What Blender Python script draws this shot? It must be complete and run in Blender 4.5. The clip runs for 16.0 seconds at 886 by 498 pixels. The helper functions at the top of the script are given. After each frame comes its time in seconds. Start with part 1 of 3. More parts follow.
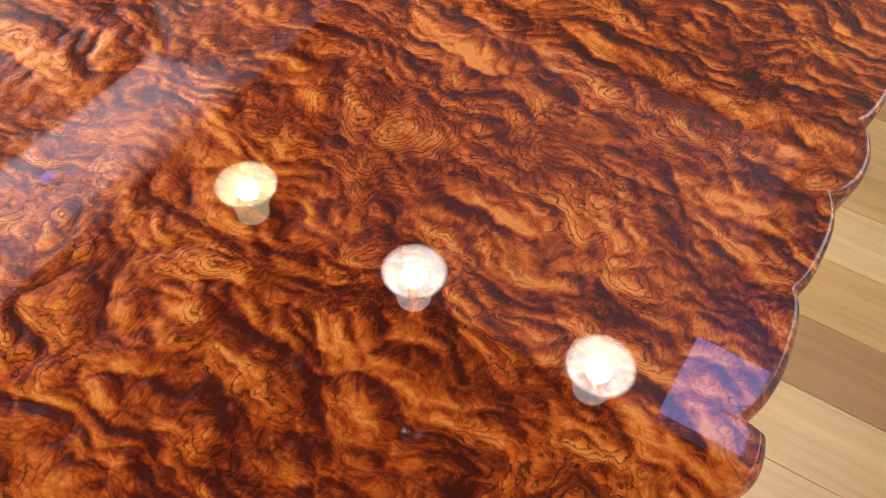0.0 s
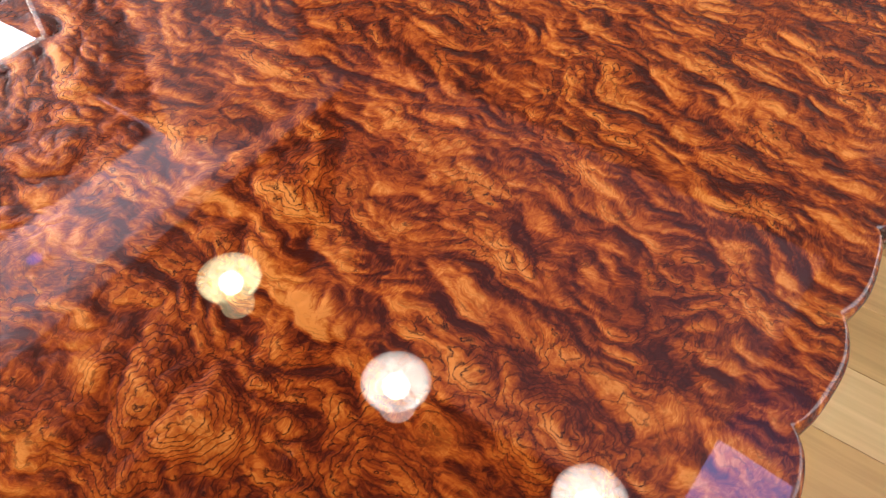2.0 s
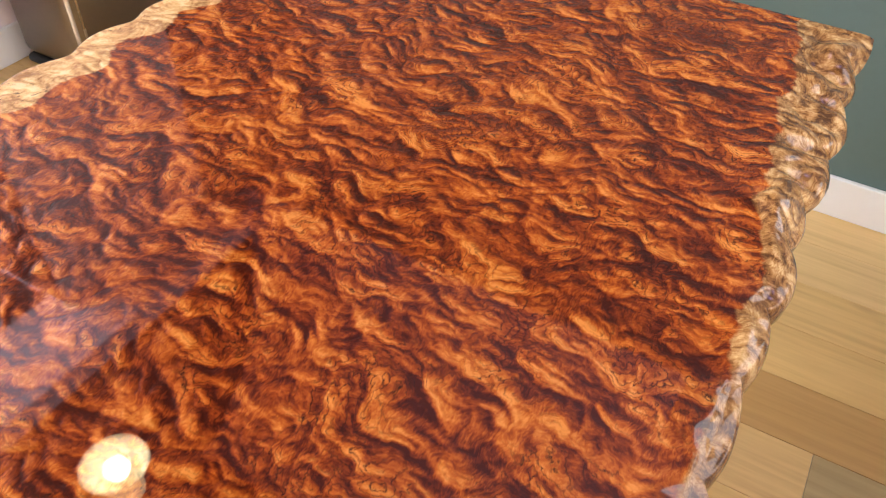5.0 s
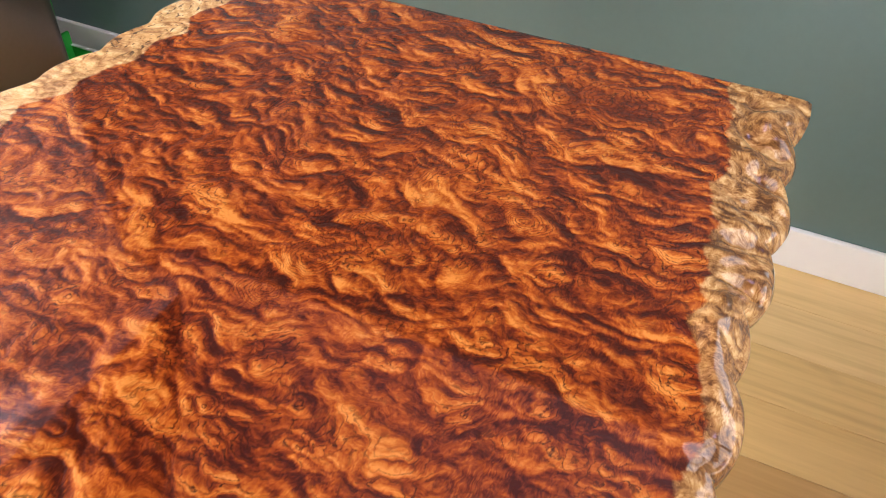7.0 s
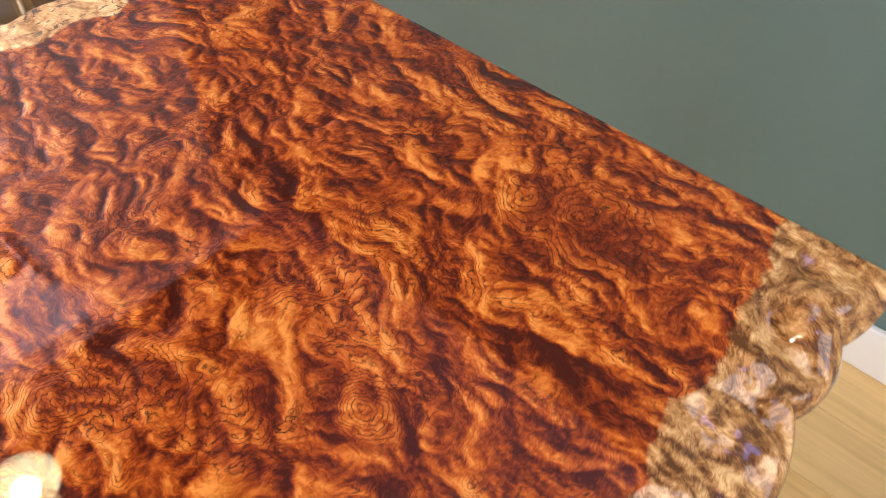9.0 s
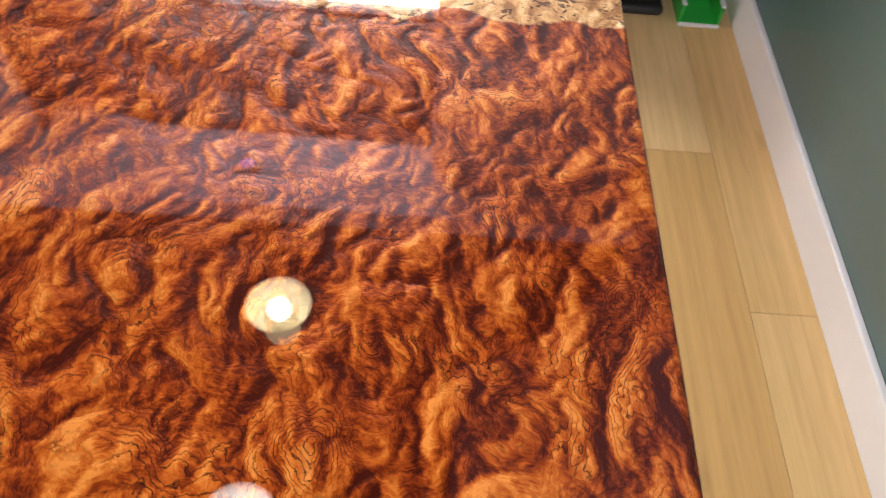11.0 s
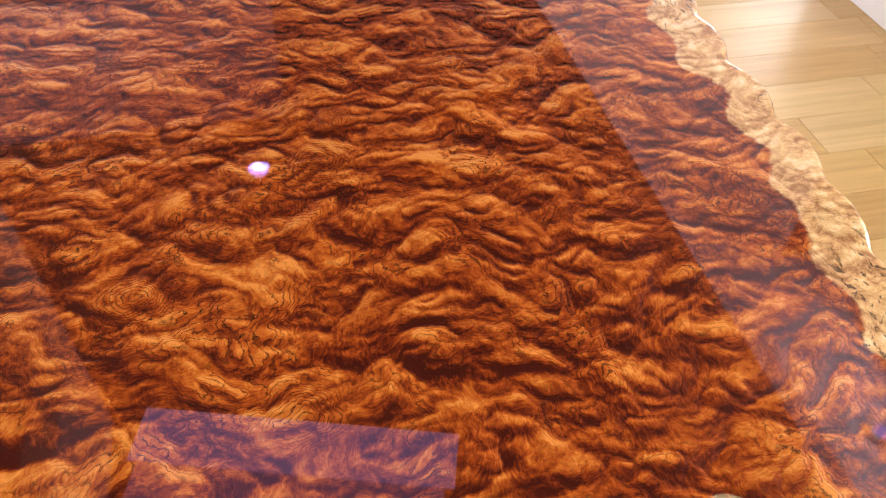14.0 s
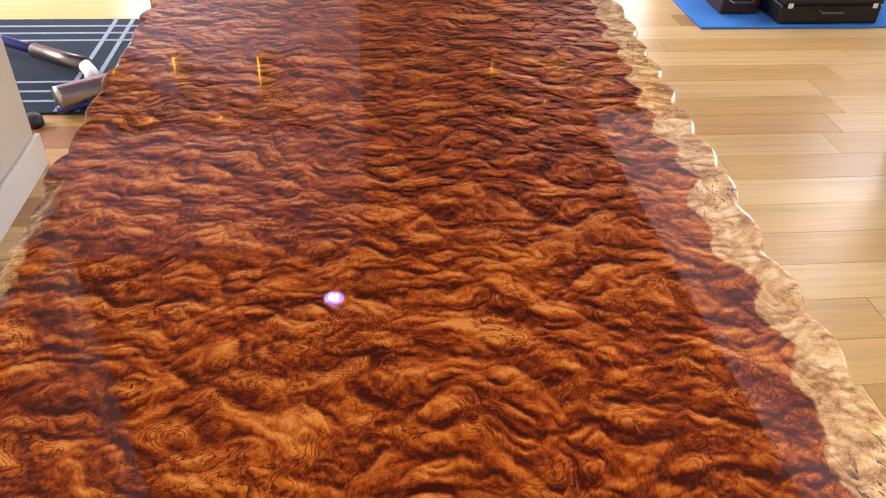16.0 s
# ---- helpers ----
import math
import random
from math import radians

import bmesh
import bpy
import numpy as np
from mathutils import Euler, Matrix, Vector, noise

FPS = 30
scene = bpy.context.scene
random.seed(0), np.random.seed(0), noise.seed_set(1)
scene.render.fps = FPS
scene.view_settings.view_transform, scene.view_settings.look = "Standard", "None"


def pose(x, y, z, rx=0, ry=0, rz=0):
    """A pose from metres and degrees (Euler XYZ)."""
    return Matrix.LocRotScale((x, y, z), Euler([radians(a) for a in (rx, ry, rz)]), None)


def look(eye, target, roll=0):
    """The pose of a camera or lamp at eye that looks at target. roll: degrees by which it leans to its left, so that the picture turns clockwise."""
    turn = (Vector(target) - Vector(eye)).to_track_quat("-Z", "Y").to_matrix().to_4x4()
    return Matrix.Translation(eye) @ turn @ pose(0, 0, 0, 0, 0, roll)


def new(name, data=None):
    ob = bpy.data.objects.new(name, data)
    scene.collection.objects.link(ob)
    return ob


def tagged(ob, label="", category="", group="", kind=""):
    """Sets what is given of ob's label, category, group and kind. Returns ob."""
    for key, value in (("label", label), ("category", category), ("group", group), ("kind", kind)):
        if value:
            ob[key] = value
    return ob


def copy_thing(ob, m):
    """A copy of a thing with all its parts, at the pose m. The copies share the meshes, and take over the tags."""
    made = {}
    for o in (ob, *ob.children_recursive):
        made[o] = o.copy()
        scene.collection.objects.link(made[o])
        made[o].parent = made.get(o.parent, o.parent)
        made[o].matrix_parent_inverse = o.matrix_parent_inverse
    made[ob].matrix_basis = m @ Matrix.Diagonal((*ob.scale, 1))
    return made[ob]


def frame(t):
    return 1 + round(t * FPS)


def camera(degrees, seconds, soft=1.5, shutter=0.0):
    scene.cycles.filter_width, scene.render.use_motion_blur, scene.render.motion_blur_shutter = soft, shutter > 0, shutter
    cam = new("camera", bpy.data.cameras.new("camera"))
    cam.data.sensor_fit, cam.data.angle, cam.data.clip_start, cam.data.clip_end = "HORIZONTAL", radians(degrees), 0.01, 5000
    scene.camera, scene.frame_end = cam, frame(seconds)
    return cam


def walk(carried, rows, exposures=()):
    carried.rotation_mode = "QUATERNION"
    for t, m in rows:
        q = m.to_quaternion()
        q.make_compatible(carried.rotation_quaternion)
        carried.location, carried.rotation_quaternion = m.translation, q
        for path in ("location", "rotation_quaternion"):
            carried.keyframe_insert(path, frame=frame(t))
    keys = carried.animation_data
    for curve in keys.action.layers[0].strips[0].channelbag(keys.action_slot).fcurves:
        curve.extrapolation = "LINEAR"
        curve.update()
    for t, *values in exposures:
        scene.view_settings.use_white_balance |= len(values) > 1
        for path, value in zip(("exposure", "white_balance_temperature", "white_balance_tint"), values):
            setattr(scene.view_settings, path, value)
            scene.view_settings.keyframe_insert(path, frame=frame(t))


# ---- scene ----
LENS = 59.6
cam = camera(LENS, 16.0, soft=1.0, shutter=0.25)
PATH = [
    (0, (-0.1025, -1.8257, 1.2395), (-0.6432, -0.7891, -0.3832), 4.08),
    (0.5, (-0.1178, -1.7520, 1.2167), (-0.6517, -0.7345, -0.4203), 3.42),
    (1, (-0.1208, -1.6465, 1.2055), (-0.6879, -0.6273, -0.4192), 2.93),
    (1.5, (-0.1176, -1.5750, 1.2151), (-0.7401, -0.5437, -0.3815), 2.34),
    (2, (-0.0922, -1.5319, 1.2400), (-0.7744, -0.4747, -0.3147), 2.05),
    (2.5, (-0.0681, -1.4995, 1.2526), (-0.7914, -0.4118, -0.2619), 1.94),
    (3, (-0.0492, -1.4490, 1.2732), (-0.8049, -0.3200, -0.1945), 1.89),
    (3.5, (-0.0452, -1.4287, 1.2931), (-0.8056, -0.2653, -0.1451), 1.81),
    (4, (-0.0404, -1.3951, 1.3050), (-0.7888, -0.1947, -0.1089), 1.88),
    (4.5, (-0.0437, -1.3392, 1.3123), (-0.7695, -0.1028, -0.0821), 1.78),
    (5, (-0.0562, -1.2577, 1.3209), (-0.7408, 0.0128, -0.0637), 2.16),
    (5.2, (-0.0637, -1.2290, 1.3294), (-0.7287, 0.0491, -0.0577), 2.19),
    (7.3, (-0.0821, -0.9901, 1.3046), (-0.6842, 0.3676, -0.0349), 2.10),
    (7.5, (-0.0715, -0.9371, 1.3079), (-0.6907, 0.3977, -0.0467), 1.97),
    (8, (-0.0449, -0.8140, 1.3013), (-0.7092, 0.4569, -0.0927), 2.48),
    (8.5, (-0.0339, -0.7271, 1.2798), (-0.7700, 0.4463, -0.1628), 2.89),
    (9, (-0.0328, -0.6177, 1.2838), (-0.8814, 0.4114, -0.2064), 2.76),
    (9.2, (-0.0413, -0.5631, 1.2820), (-0.9684, 0.3710, -0.2240), 1.35),
    (11.3, (-0.2021, -0.1652, 1.2676), (-1.3925, -0.2758, -0.3358), 6.84),
    (11.5, (-0.2066, -0.1500, 1.2599), (-1.3818, -0.3739, -0.3428), 7.22),
    (12, (-0.2299, -0.1485, 1.2463), (-1.3278, -0.6413, -0.3511), 8.17),
    (12.5, (-0.2781, -0.1178, 1.2465), (-1.2118, -0.9010, -0.3393), 6.59),
    (13, (-0.3173, -0.0749, 1.2614), (-1.0655, -1.0735, -0.3017), 6.02),
    (13.5, (-0.3649, -0.0226, 1.2682), (-0.8776, -1.2139, -0.2543), 3.53),
    (14, (-0.4126, 0.0595, 1.2873), (-0.7723, -1.2714, -0.1616), 2.91),
    (14.5, (-0.4228, 0.0874, 1.3143), (-0.6899, -1.3430, -0.0578), 2.41),
    (15, (-0.4377, 0.0927, 1.3347), (-0.6618, -1.4129, 0.0374), 2.02),
    (15.5, (-0.4487, 0.0892, 1.3442), (-0.6591, -1.4662, 0.1046), 2.01),
    (16, (-0.4572, 0.0853, 1.3515), (-0.6504, -1.5070, 0.1568), 2.21),
]

walk(cam, [(t, look(eye, target, roll)) for t, eye, target, roll in PATH],
     exposures=[(0.0, 1.78), (3.0, 1.7), (5.2, 1.7), (7.3, 1.77), (9.2, 1.7), (11.3, 1.47), (12.5, 1.3), (14.0, 1.5), (16.0, 1.3)])

TOP = 0.76          # height of the table top
THICK = 0.068       # thickness of the slab
SLAB_END = -2.42    # the far end of the slab; the sawn end lies at y = 0
WALL_Y = 0.61       # teal wall behind the sawn end
WALL_E = 0.605      # wall along the east side
WALL_W = -2.32      # face of the pier beside the window bay
BAY_X = -2.92       # back of the window bay
FAR_Y = -4.6        # wall at the far end of the room
LOW = 2.52          # low ceiling over the window side
HIGH = 3.65         # high ceiling over the table

# ---- world and large lights ----
world = bpy.data.worlds.new("sky")
scene.world = world
world.use_nodes = True
wn = world.node_tree.nodes
sky = wn.new("ShaderNodeTexSky")
sky.sky_type, sky.sun_disc = "NISHITA", False
sky.sun_elevation, sky.sun_rotation = radians(32), radians(250)
wn["Background"].inputs[1].default_value = 0.12
world.node_tree.links.new(sky.outputs[0], wn["Background"].inputs[0])


def daylight(name, m, width, height, watts, tint):
    """An area lamp: sky light through a window's opening, or added fill."""
    lamp = bpy.data.lights.new(name, "AREA")
    lamp.shape, lamp.size, lamp.size_y = "RECTANGLE", width, height
    lamp.energy, lamp.color = watts, tint
    new(name, lamp).matrix_world = m


COOL = (0.93, 0.91, 0.96)
daylight("bay_sky_light", look((-3.5, -0.75, 1.85), (0, -0.75, 1.85)), 2.3, 2.1, 115, COOL)
# upward fill lamp added outside the bay to brighten the low ceiling
daylight("ceiling_fill_light", look((-3.75, -0.75, 0.0), (-2.5, -0.55, 2.5)), 2.2, 1.0, 90, (1.0, 0.9, 0.95))
daylight("east_window_light", look((WALL_E + 0.09, -0.15, 2.05), (-3, -0.15, 2.05)), 1.26, 2.16, 11, COOL)
daylight("far_window_light", look((0.55, FAR_Y - 0.03, 0.85), (0.55, 0, 0.85)), 0.76, 1.36, 10, COOL)
daylight("far_window_light", look((-1.9, FAR_Y - 0.03, 0.85), (-1.9, 0, 0.85)), 0.76, 1.36, 8, COOL)
# fill lamp added out of view to brighten the far wall behind the letters
daylight("far_wall_fill_light", look((2.94, -3.65, 1.55), (0, -3.65, 1.55)), 1.26, 1.26, 60, COOL)
daylight("west_window_light", look((-3.63, -3.8, 1.55), (0, -3.8, 1.55)), 0.96, 1.26, 12, COOL)
# lamp added for the blue patch reflected near the table's east edge
daylight("blue_patch_light", look((0.37, 0.34, HIGH + 0.05), (0.37, 0.339, 0)), 0.56, 0.5, 1.5, (0.42, 0.42, 1.0))
# two strips added in a capped recess, reflected as a fading violet patch
daylight("violet_patch_light", pose(-0.255, -1.957, HIGH + 0.06, 0, 0, -17.4), 1.6, 0.3, 1.15, (0.55, 0.45, 1.0))
daylight("violet_patch_light", pose(-0.16, -1.65, HIGH + 0.06, 0, 0, -17.4), 1.5, 0.34, 0.6, (0.55, 0.45, 1.0))


# ---- materials ----
class Nodes:
    """A short way to write node materials."""

    def __init__(self, name):
        self.mat = bpy.data.materials.new(name)
        self.mat.use_nodes = True
        self.tree = self.mat.node_tree
        self.shader = self.tree.nodes["Principled BSDF"]

    def add(self, kind, sets=None, operation="", clamp=False, feature="", attribute=""):
        node = self.tree.nodes.new("ShaderNode" + kind)
        if operation:
            node.operation = operation
        if clamp:
            node.use_clamp = True
        if feature:
            node.feature = feature
        if attribute:
            node.attribute_name = attribute
        for key, value in (sets or {}).items():
            self.put(node.inputs[key], value)
        return node

    def put(self, socket, value):
        if isinstance(value, bpy.types.NodeSocket):
            self.tree.links.new(value, socket)
        else:
            socket.default_value = value

    def math(self, op, a, b=0.0, c=0.0, clamp=False):
        return self.add("Math", {0: a, 1: b, 2: c}, operation=op, clamp=clamp).outputs[0]

    def vec(self, op, a, b=(0, 0, 0), scale=1.0):
        node = self.add("VectorMath", {0: a, 1: b}, operation=op)
        node.inputs[3].default_value = scale
        return node.outputs[0]

    def noise(self, where, scale, detail=4.0, rough=0.55, distort=0.0, color=False):
        node = self.add("TexNoise", {"Vector": where, "Scale": scale, "Detail": detail, "Roughness": rough, "Distortion": distort})
        return node.outputs[1 if color else 0]

    def ramp(self, value, stops):
        node = self.add("ValToRGB", {0: value})
        band = node.color_ramp
        while len(band.elements) < len(stops):
            band.elements.new(0.5)
        for e, (at, colour) in zip(band.elements, stops):
            e.position, e.color = at, (*colour, 1)
        return node.outputs[0]

    def mix(self, fac, a, b, how="MIX"):
        node = self.add("Mix")
        node.data_type, node.blend_type = "RGBA", how
        self.put(node.inputs[0], fac)
        self.put(node.inputs[6], a)
        self.put(node.inputs[7], b)
        return node.outputs[2]

    def bump(self, height, strength, distance=0.01, normal=None):
        node = self.add("Bump", {"Height": height, "Strength": strength, "Distance": distance})
        if normal is not None:
            self.put(node.inputs["Normal"], normal)
        return node.outputs[0]

    def coords(self, which="Object"):
        return self.add("TexCoord").outputs[which]

    def out(self, **values):
        for key, value in values.items():
            self.put(self.shader.inputs[key.replace("_", " ")], value)
        return self.mat


def rgb(r, g, b):
    return (r, g, b, 1.0)


def plain(name, colour, rough=0.5, metal=0.0, grain=0.05, scale=30.0, bump=0.05, **more):
    """Paint, plastic or metal with faint mottling and relief."""
    n = Nodes(name)
    where = n.coords()
    speck = n.noise(where, scale, 5)
    blotch = n.noise(where, scale * 0.08, 3)
    amount = n.math("ADD", n.math("MULTIPLY", speck, grain), n.math("MULTIPLY", blotch, grain))
    amount = n.math("ADD", amount, 1.0 - grain)
    col = n.add("VectorMath", {0: colour[:3]}, operation="SCALE")
    n.put(col.inputs[3], amount)
    return n.out(Base_Color=col.outputs[0], Roughness=n.math("ADD", n.math("MULTIPLY", blotch, 0.15), rough - 0.07), Metallic=metal,
                 Normal=n.bump(speck, bump, 0.002), **more)


TONE = -0.23
KNOTS = ((-0.262, -0.14, 0.055), (-0.404, -0.27, 0.022), (-0.439, -0.57, 0.03), (-0.262, -0.42, 0.026), (-0.358, -0.49, 0.05),
         (-0.36, -1.44, 0.06), (-0.232, -1.385, 0.05), (-0.155, -1.28, 0.045), (-0.458, -0.636, 0.022), (-0.54, -0.033, 0.018), (-0.88, -0.42, 0.05))


def slab_wood():
    """Quilted reddish-brown heartwood and pale sapwood under a thick clear polished finish."""
    n = Nodes("figured_wood")
    p = n.coords()
    centred = (0.5, 0.5, 0.5)

    def drift(scale, detail, size):
        return n.vec("SCALE", n.vec("SUBTRACT", n.noise(p, scale, detail, color=True), centred), scale=size)

    def total(*pairs):
        out = 0.0
        for value, share in pairs:
            out = n.math("MULTIPLY_ADD", value, share, out)
        return out

    curl = n.vec("ADD", drift(7.0, 1, 0.075), drift(26.0, 2, 0.021))
    kink = drift(90.0, 2, 0.0045)
    q = n.vec("ADD", n.vec("ADD", p, curl), kink)
    loose = n.vec("ADD", n.vec("ADD", p, drift(24.0, 2, 0.022)), kink)

    # knots: broad domes ringed by growth lines
    swell, core = 0.0, 0.0
    for x, y, r in KNOTS:
        apart = n.add("VectorMath", {0: n.vec("MULTIPLY", loose, (0.8, 1.0, 1.0)), 1: (x * 0.8, y, TOP)}, operation="DISTANCE").outputs["Value"]
        dome = n.math("SUBTRACT", 1.0, n.math("DIVIDE", apart, r * 1.35), clamp=True)
        swell = n.math("ADD", dome, swell)
        core = n.math("MAXIMUM", core, n.math("MULTIPLY", n.math("MULTIPLY", dome, 1.8, clamp=True), 1.0 if (x, y) == KNOTS[0][:2] else 0.45))
    quiet = n.math("SUBTRACT", 1.0, n.math("MULTIPLY", core, 0.5))

    def billow(where, scale):
        """Round swellings that meet in sharp creases."""
        fold = n.math("ABSOLUTE", n.math("SUBTRACT", n.noise(where, scale, 0.0), 0.5))
        return n.math("MULTIPLY", fold, 4.2)

    def quilt(where):
        """The rise of the figure: billows of four sizes, drawn out across the slab."""
        flat = n.vec("MULTIPLY", where, (0.75, 1.0, 1.0))
        big = billow(flat, 9.5)
        middle = billow(n.vec("ADD", flat, (3.1, 1.7, 0.3)), 20.0)
        small = billow(n.vec("ADD", flat, (7.3, 4.1, 0.6)), 52.0)
        tiny = billow(n.vec("ADD", where, (1.3, 9.1, 0.2)), 120.0)
        return total((big, 0.40), (middle, 0.42), (small, 0.16), (tiny, 0.035)), small

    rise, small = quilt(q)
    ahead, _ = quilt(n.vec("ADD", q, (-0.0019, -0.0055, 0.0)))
    # lean is the figure's slope, used as relief shading in the base colour
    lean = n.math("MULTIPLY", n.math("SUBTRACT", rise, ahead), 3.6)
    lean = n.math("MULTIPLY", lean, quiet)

    # fibres: fine streaks that turn with the figure
    finer = n.vec("ADD", q, drift(40.0, 2, 0.02))
    along = n.noise(n.vec("MULTIPLY", finer, (1.0, 0.16, 1.0)), 420.0, 2.0, 0.65, 0.4)
    cross = n.noise(n.vec("MULTIPLY", finer, (0.18, 1.0, 1.0)), 400.0, 2.0, 0.65, 0.4)
    side = n.ramp(n.noise(p, 15.0, 2), [(0.44, (0, 0, 0)), (0.56, (1, 1, 1))])
    fibre = n.add("Mix", {0: side, 2: cross, 3: along}).outputs[0]
    fibre = n.ramp(fibre, [(0.38, (0, 0, 0)), (0.62, (1, 1, 1))])
    fine = n.noise(q, 170.0, 3.0, 0.7)
    broad = n.noise(p, 4.5, 2.0, 0.5)
    # crests lighter, creases darker, sides by lean: relief shade put into the colour
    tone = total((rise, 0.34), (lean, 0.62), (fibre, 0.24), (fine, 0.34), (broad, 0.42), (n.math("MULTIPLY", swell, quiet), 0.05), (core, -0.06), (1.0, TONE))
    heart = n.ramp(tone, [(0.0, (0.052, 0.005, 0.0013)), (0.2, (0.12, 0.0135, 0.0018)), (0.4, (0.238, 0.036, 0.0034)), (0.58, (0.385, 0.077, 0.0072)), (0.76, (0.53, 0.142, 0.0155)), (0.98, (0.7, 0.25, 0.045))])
    # thin dark growth lines: level lines of the figure and of the knots
    level = total((n.math("MULTIPLY", rise, quiet), 0.62), (n.noise(q, 8.0, 2.0, 0.5), 1.1), (swell, 0.85), (fine, 0.11))
    wave = n.math("ADD", n.math("MULTIPLY", n.math("SINE", n.math("MULTIPLY", level, 70.0)), 0.5), 0.5)
    where_lines = n.ramp(n.math("ADD", n.noise(p, 12.0, 3, 0.6), n.math("MULTIPLY", core, 0.4)), [(0.42, (0.12, 0.08, 0.08)), (0.58, (1, 1, 1))])
    lines = n.math("MULTIPLY", n.math("POWER", wave, 7.0), n.math("MULTIPLY", where_lines, n.math("ADD", n.math("MULTIPLY", fibre, 0.5), 0.55)), clamp=True)
    heart = n.mix(lines, heart, rgb(0.03, 0.004, 0.0015))
    heart = n.mix(n.math("MULTIPLY", core, 0.2, clamp=True), heart, rgb(0.13, 0.016, 0.003))
    # sapwood; the east strip is painted darker for the weaker light there
    streak = n.noise(n.vec("MULTIPLY", q, (1.0, 0.6, 1.0)), 34.0, 5, 0.62, 0.8)
    tint = total((streak, 0.9), (lean, 0.16), (small, 0.12), (fibre, 0.16), (1.0, -0.13))
    dim_sap = n.ramp(tint, [(0.28, (0.1, 0.035, 0.009)), (0.42, (0.27, 0.115, 0.03)), (0.55, (0.47, 0.235, 0.078)), (0.7, (0.7, 0.44, 0.19))])
    cream = n.ramp(tint, [(0.26, (0.33, 0.15, 0.05)), (0.4, (0.56, 0.30, 0.115)), (0.54, (0.72, 0.45, 0.19)), (0.68, (0.84, 0.61, 0.33))])
    west = n.math("LESS_THAN", n.add("SeparateXYZ", {0: p}).outputs[0], -0.5)
    pale = n.mix(west, dim_sap, cream)
    flecks = n.ramp(n.noise(n.vec("MULTIPLY", q, (1.8, 0.9, 1.0)), 78.0, 3, 0.5, 1.2), [(0.6, (0, 0, 0)), (0.63, (1, 1, 1))])
    area = n.ramp(n.noise(p, 5.0, 1), [(0.46, (0, 0, 0)), (0.54, (1, 1, 1))])
    pale = n.mix(n.math("MULTIPLY", n.math("MULTIPLY", flecks, n.math("MULTIPLY", area, west)), 0.85), pale, rgb(0.045, 0.022, 0.012))
    sap = n.add("Attribute", attribute="sap").outputs["Fac"]
    ragged = n.math("ADD", sap, n.math("MULTIPLY", n.math("SUBTRACT", n.noise(p, 38.0, 4, 0.65), 0.5), 0.026))
    mask = n.ramp(n.math("ADD", n.math("MULTIPLY", ragged, 90.0), 0.5), [(0.3, (0, 0, 0)), (0.7, (1, 1, 1))])
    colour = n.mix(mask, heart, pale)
    # the fibres under the finish shine like satin where they dip and rise
    under = n.bump(total((rise, 1.0), (fibre, 0.02), (swell, 0.3)), 0.42, 0.012)
    satin = n.math("MULTIPLY", n.math("SUBTRACT", 1.0, n.math("MULTIPLY", mask, 0.3)), 0.1)
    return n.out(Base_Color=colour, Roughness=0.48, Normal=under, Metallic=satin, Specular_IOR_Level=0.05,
                 Coat_Weight=1.0, Coat_Roughness=0.006, Coat_IOR=1.5)


def plank_wood(name="floor_wood", shade=1.0):
    """Pale strip-grained bamboo floor boards with a satin finish."""
    n = Nodes(name)
    p = n.coords()
    each = n.add("ObjectInfo").outputs["Random"]
    shift = n.add("CombineXYZ", {0: n.math("MULTIPLY", each, 37.0), 1: n.math("MULTIPLY", each, 11.0), 2: 0.0}).outputs[0]
    q = n.vec("MULTIPLY", n.vec("ADD", p, shift), (1.0, 14.0, 1.0))
    grain = n.noise(q, 6.0, 6, 0.6, 0.3)
    strips = n.noise(n.vec("MULTIPLY", n.vec("ADD", p, shift), (0.5, 26.0, 1.0)), 1.6, 2)
    base = n.ramp(each, [(0.0, (0.33, 0.16, 0.05)), (0.1, (0.6, 0.38, 0.14)), (0.5, (0.68, 0.46, 0.19)), (0.8, (0.74, 0.54, 0.26)), (1.0, (0.58, 0.35, 0.13))])
    tone = n.ramp(n.math("ADD", n.math("MULTIPLY", grain, 0.42), n.math("MULTIPLY", strips, 0.58)), [(0.3, (0.8 * shade, 0.75 * shade, 0.68 * shade)), (0.5, (0.97 * shade, 0.95 * shade, 0.9 * shade)), (0.7, (1.1 * shade, 1.1 * shade, 1.08 * shade))])
    knots = n.ramp(n.noise(n.vec("MULTIPLY", n.vec("ADD", p, shift), (1.0, 2.5, 1.0)), 3.0, 2), [(0.7, (0, 0, 0)), (0.8, (1, 1, 1))])
    col = n.mix(n.math("MULTIPLY", knots, 0.5), n.mix(1.0, base, tone, "MULTIPLY"), rgb(0.3, 0.17, 0.07))
    return n.out(Base_Color=col, Roughness=n.math("ADD", n.math("MULTIPLY", grain, 0.15), 0.27), Normal=n.bump(grain, 0.06, 0.002))


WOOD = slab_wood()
PLANK = plank_wood()
BROWN_PLANK = plank_wood("brown_floor_wood", 0.55)
TEAL = plain("teal_paint", rgb(0.083, 0.145, 0.138), 0.36, grain=0.12, scale=60, bump=0.08, Specular_IOR_Level=0.9)
PIER = plain("grey_beige_paint", rgb(0.76, 0.69, 0.69), 0.6, grain=0.08, scale=60, bump=0.1)
BEIGE = plain("beige_paint", rgb(0.66, 0.62, 0.53), 0.6, grain=0.08, scale=60, bump=0.1)
WHITE = plain("white_trim_paint", rgb(0.8, 0.8, 0.78), 0.35, grain=0.05)
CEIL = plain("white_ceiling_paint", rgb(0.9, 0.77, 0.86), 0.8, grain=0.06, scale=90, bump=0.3)
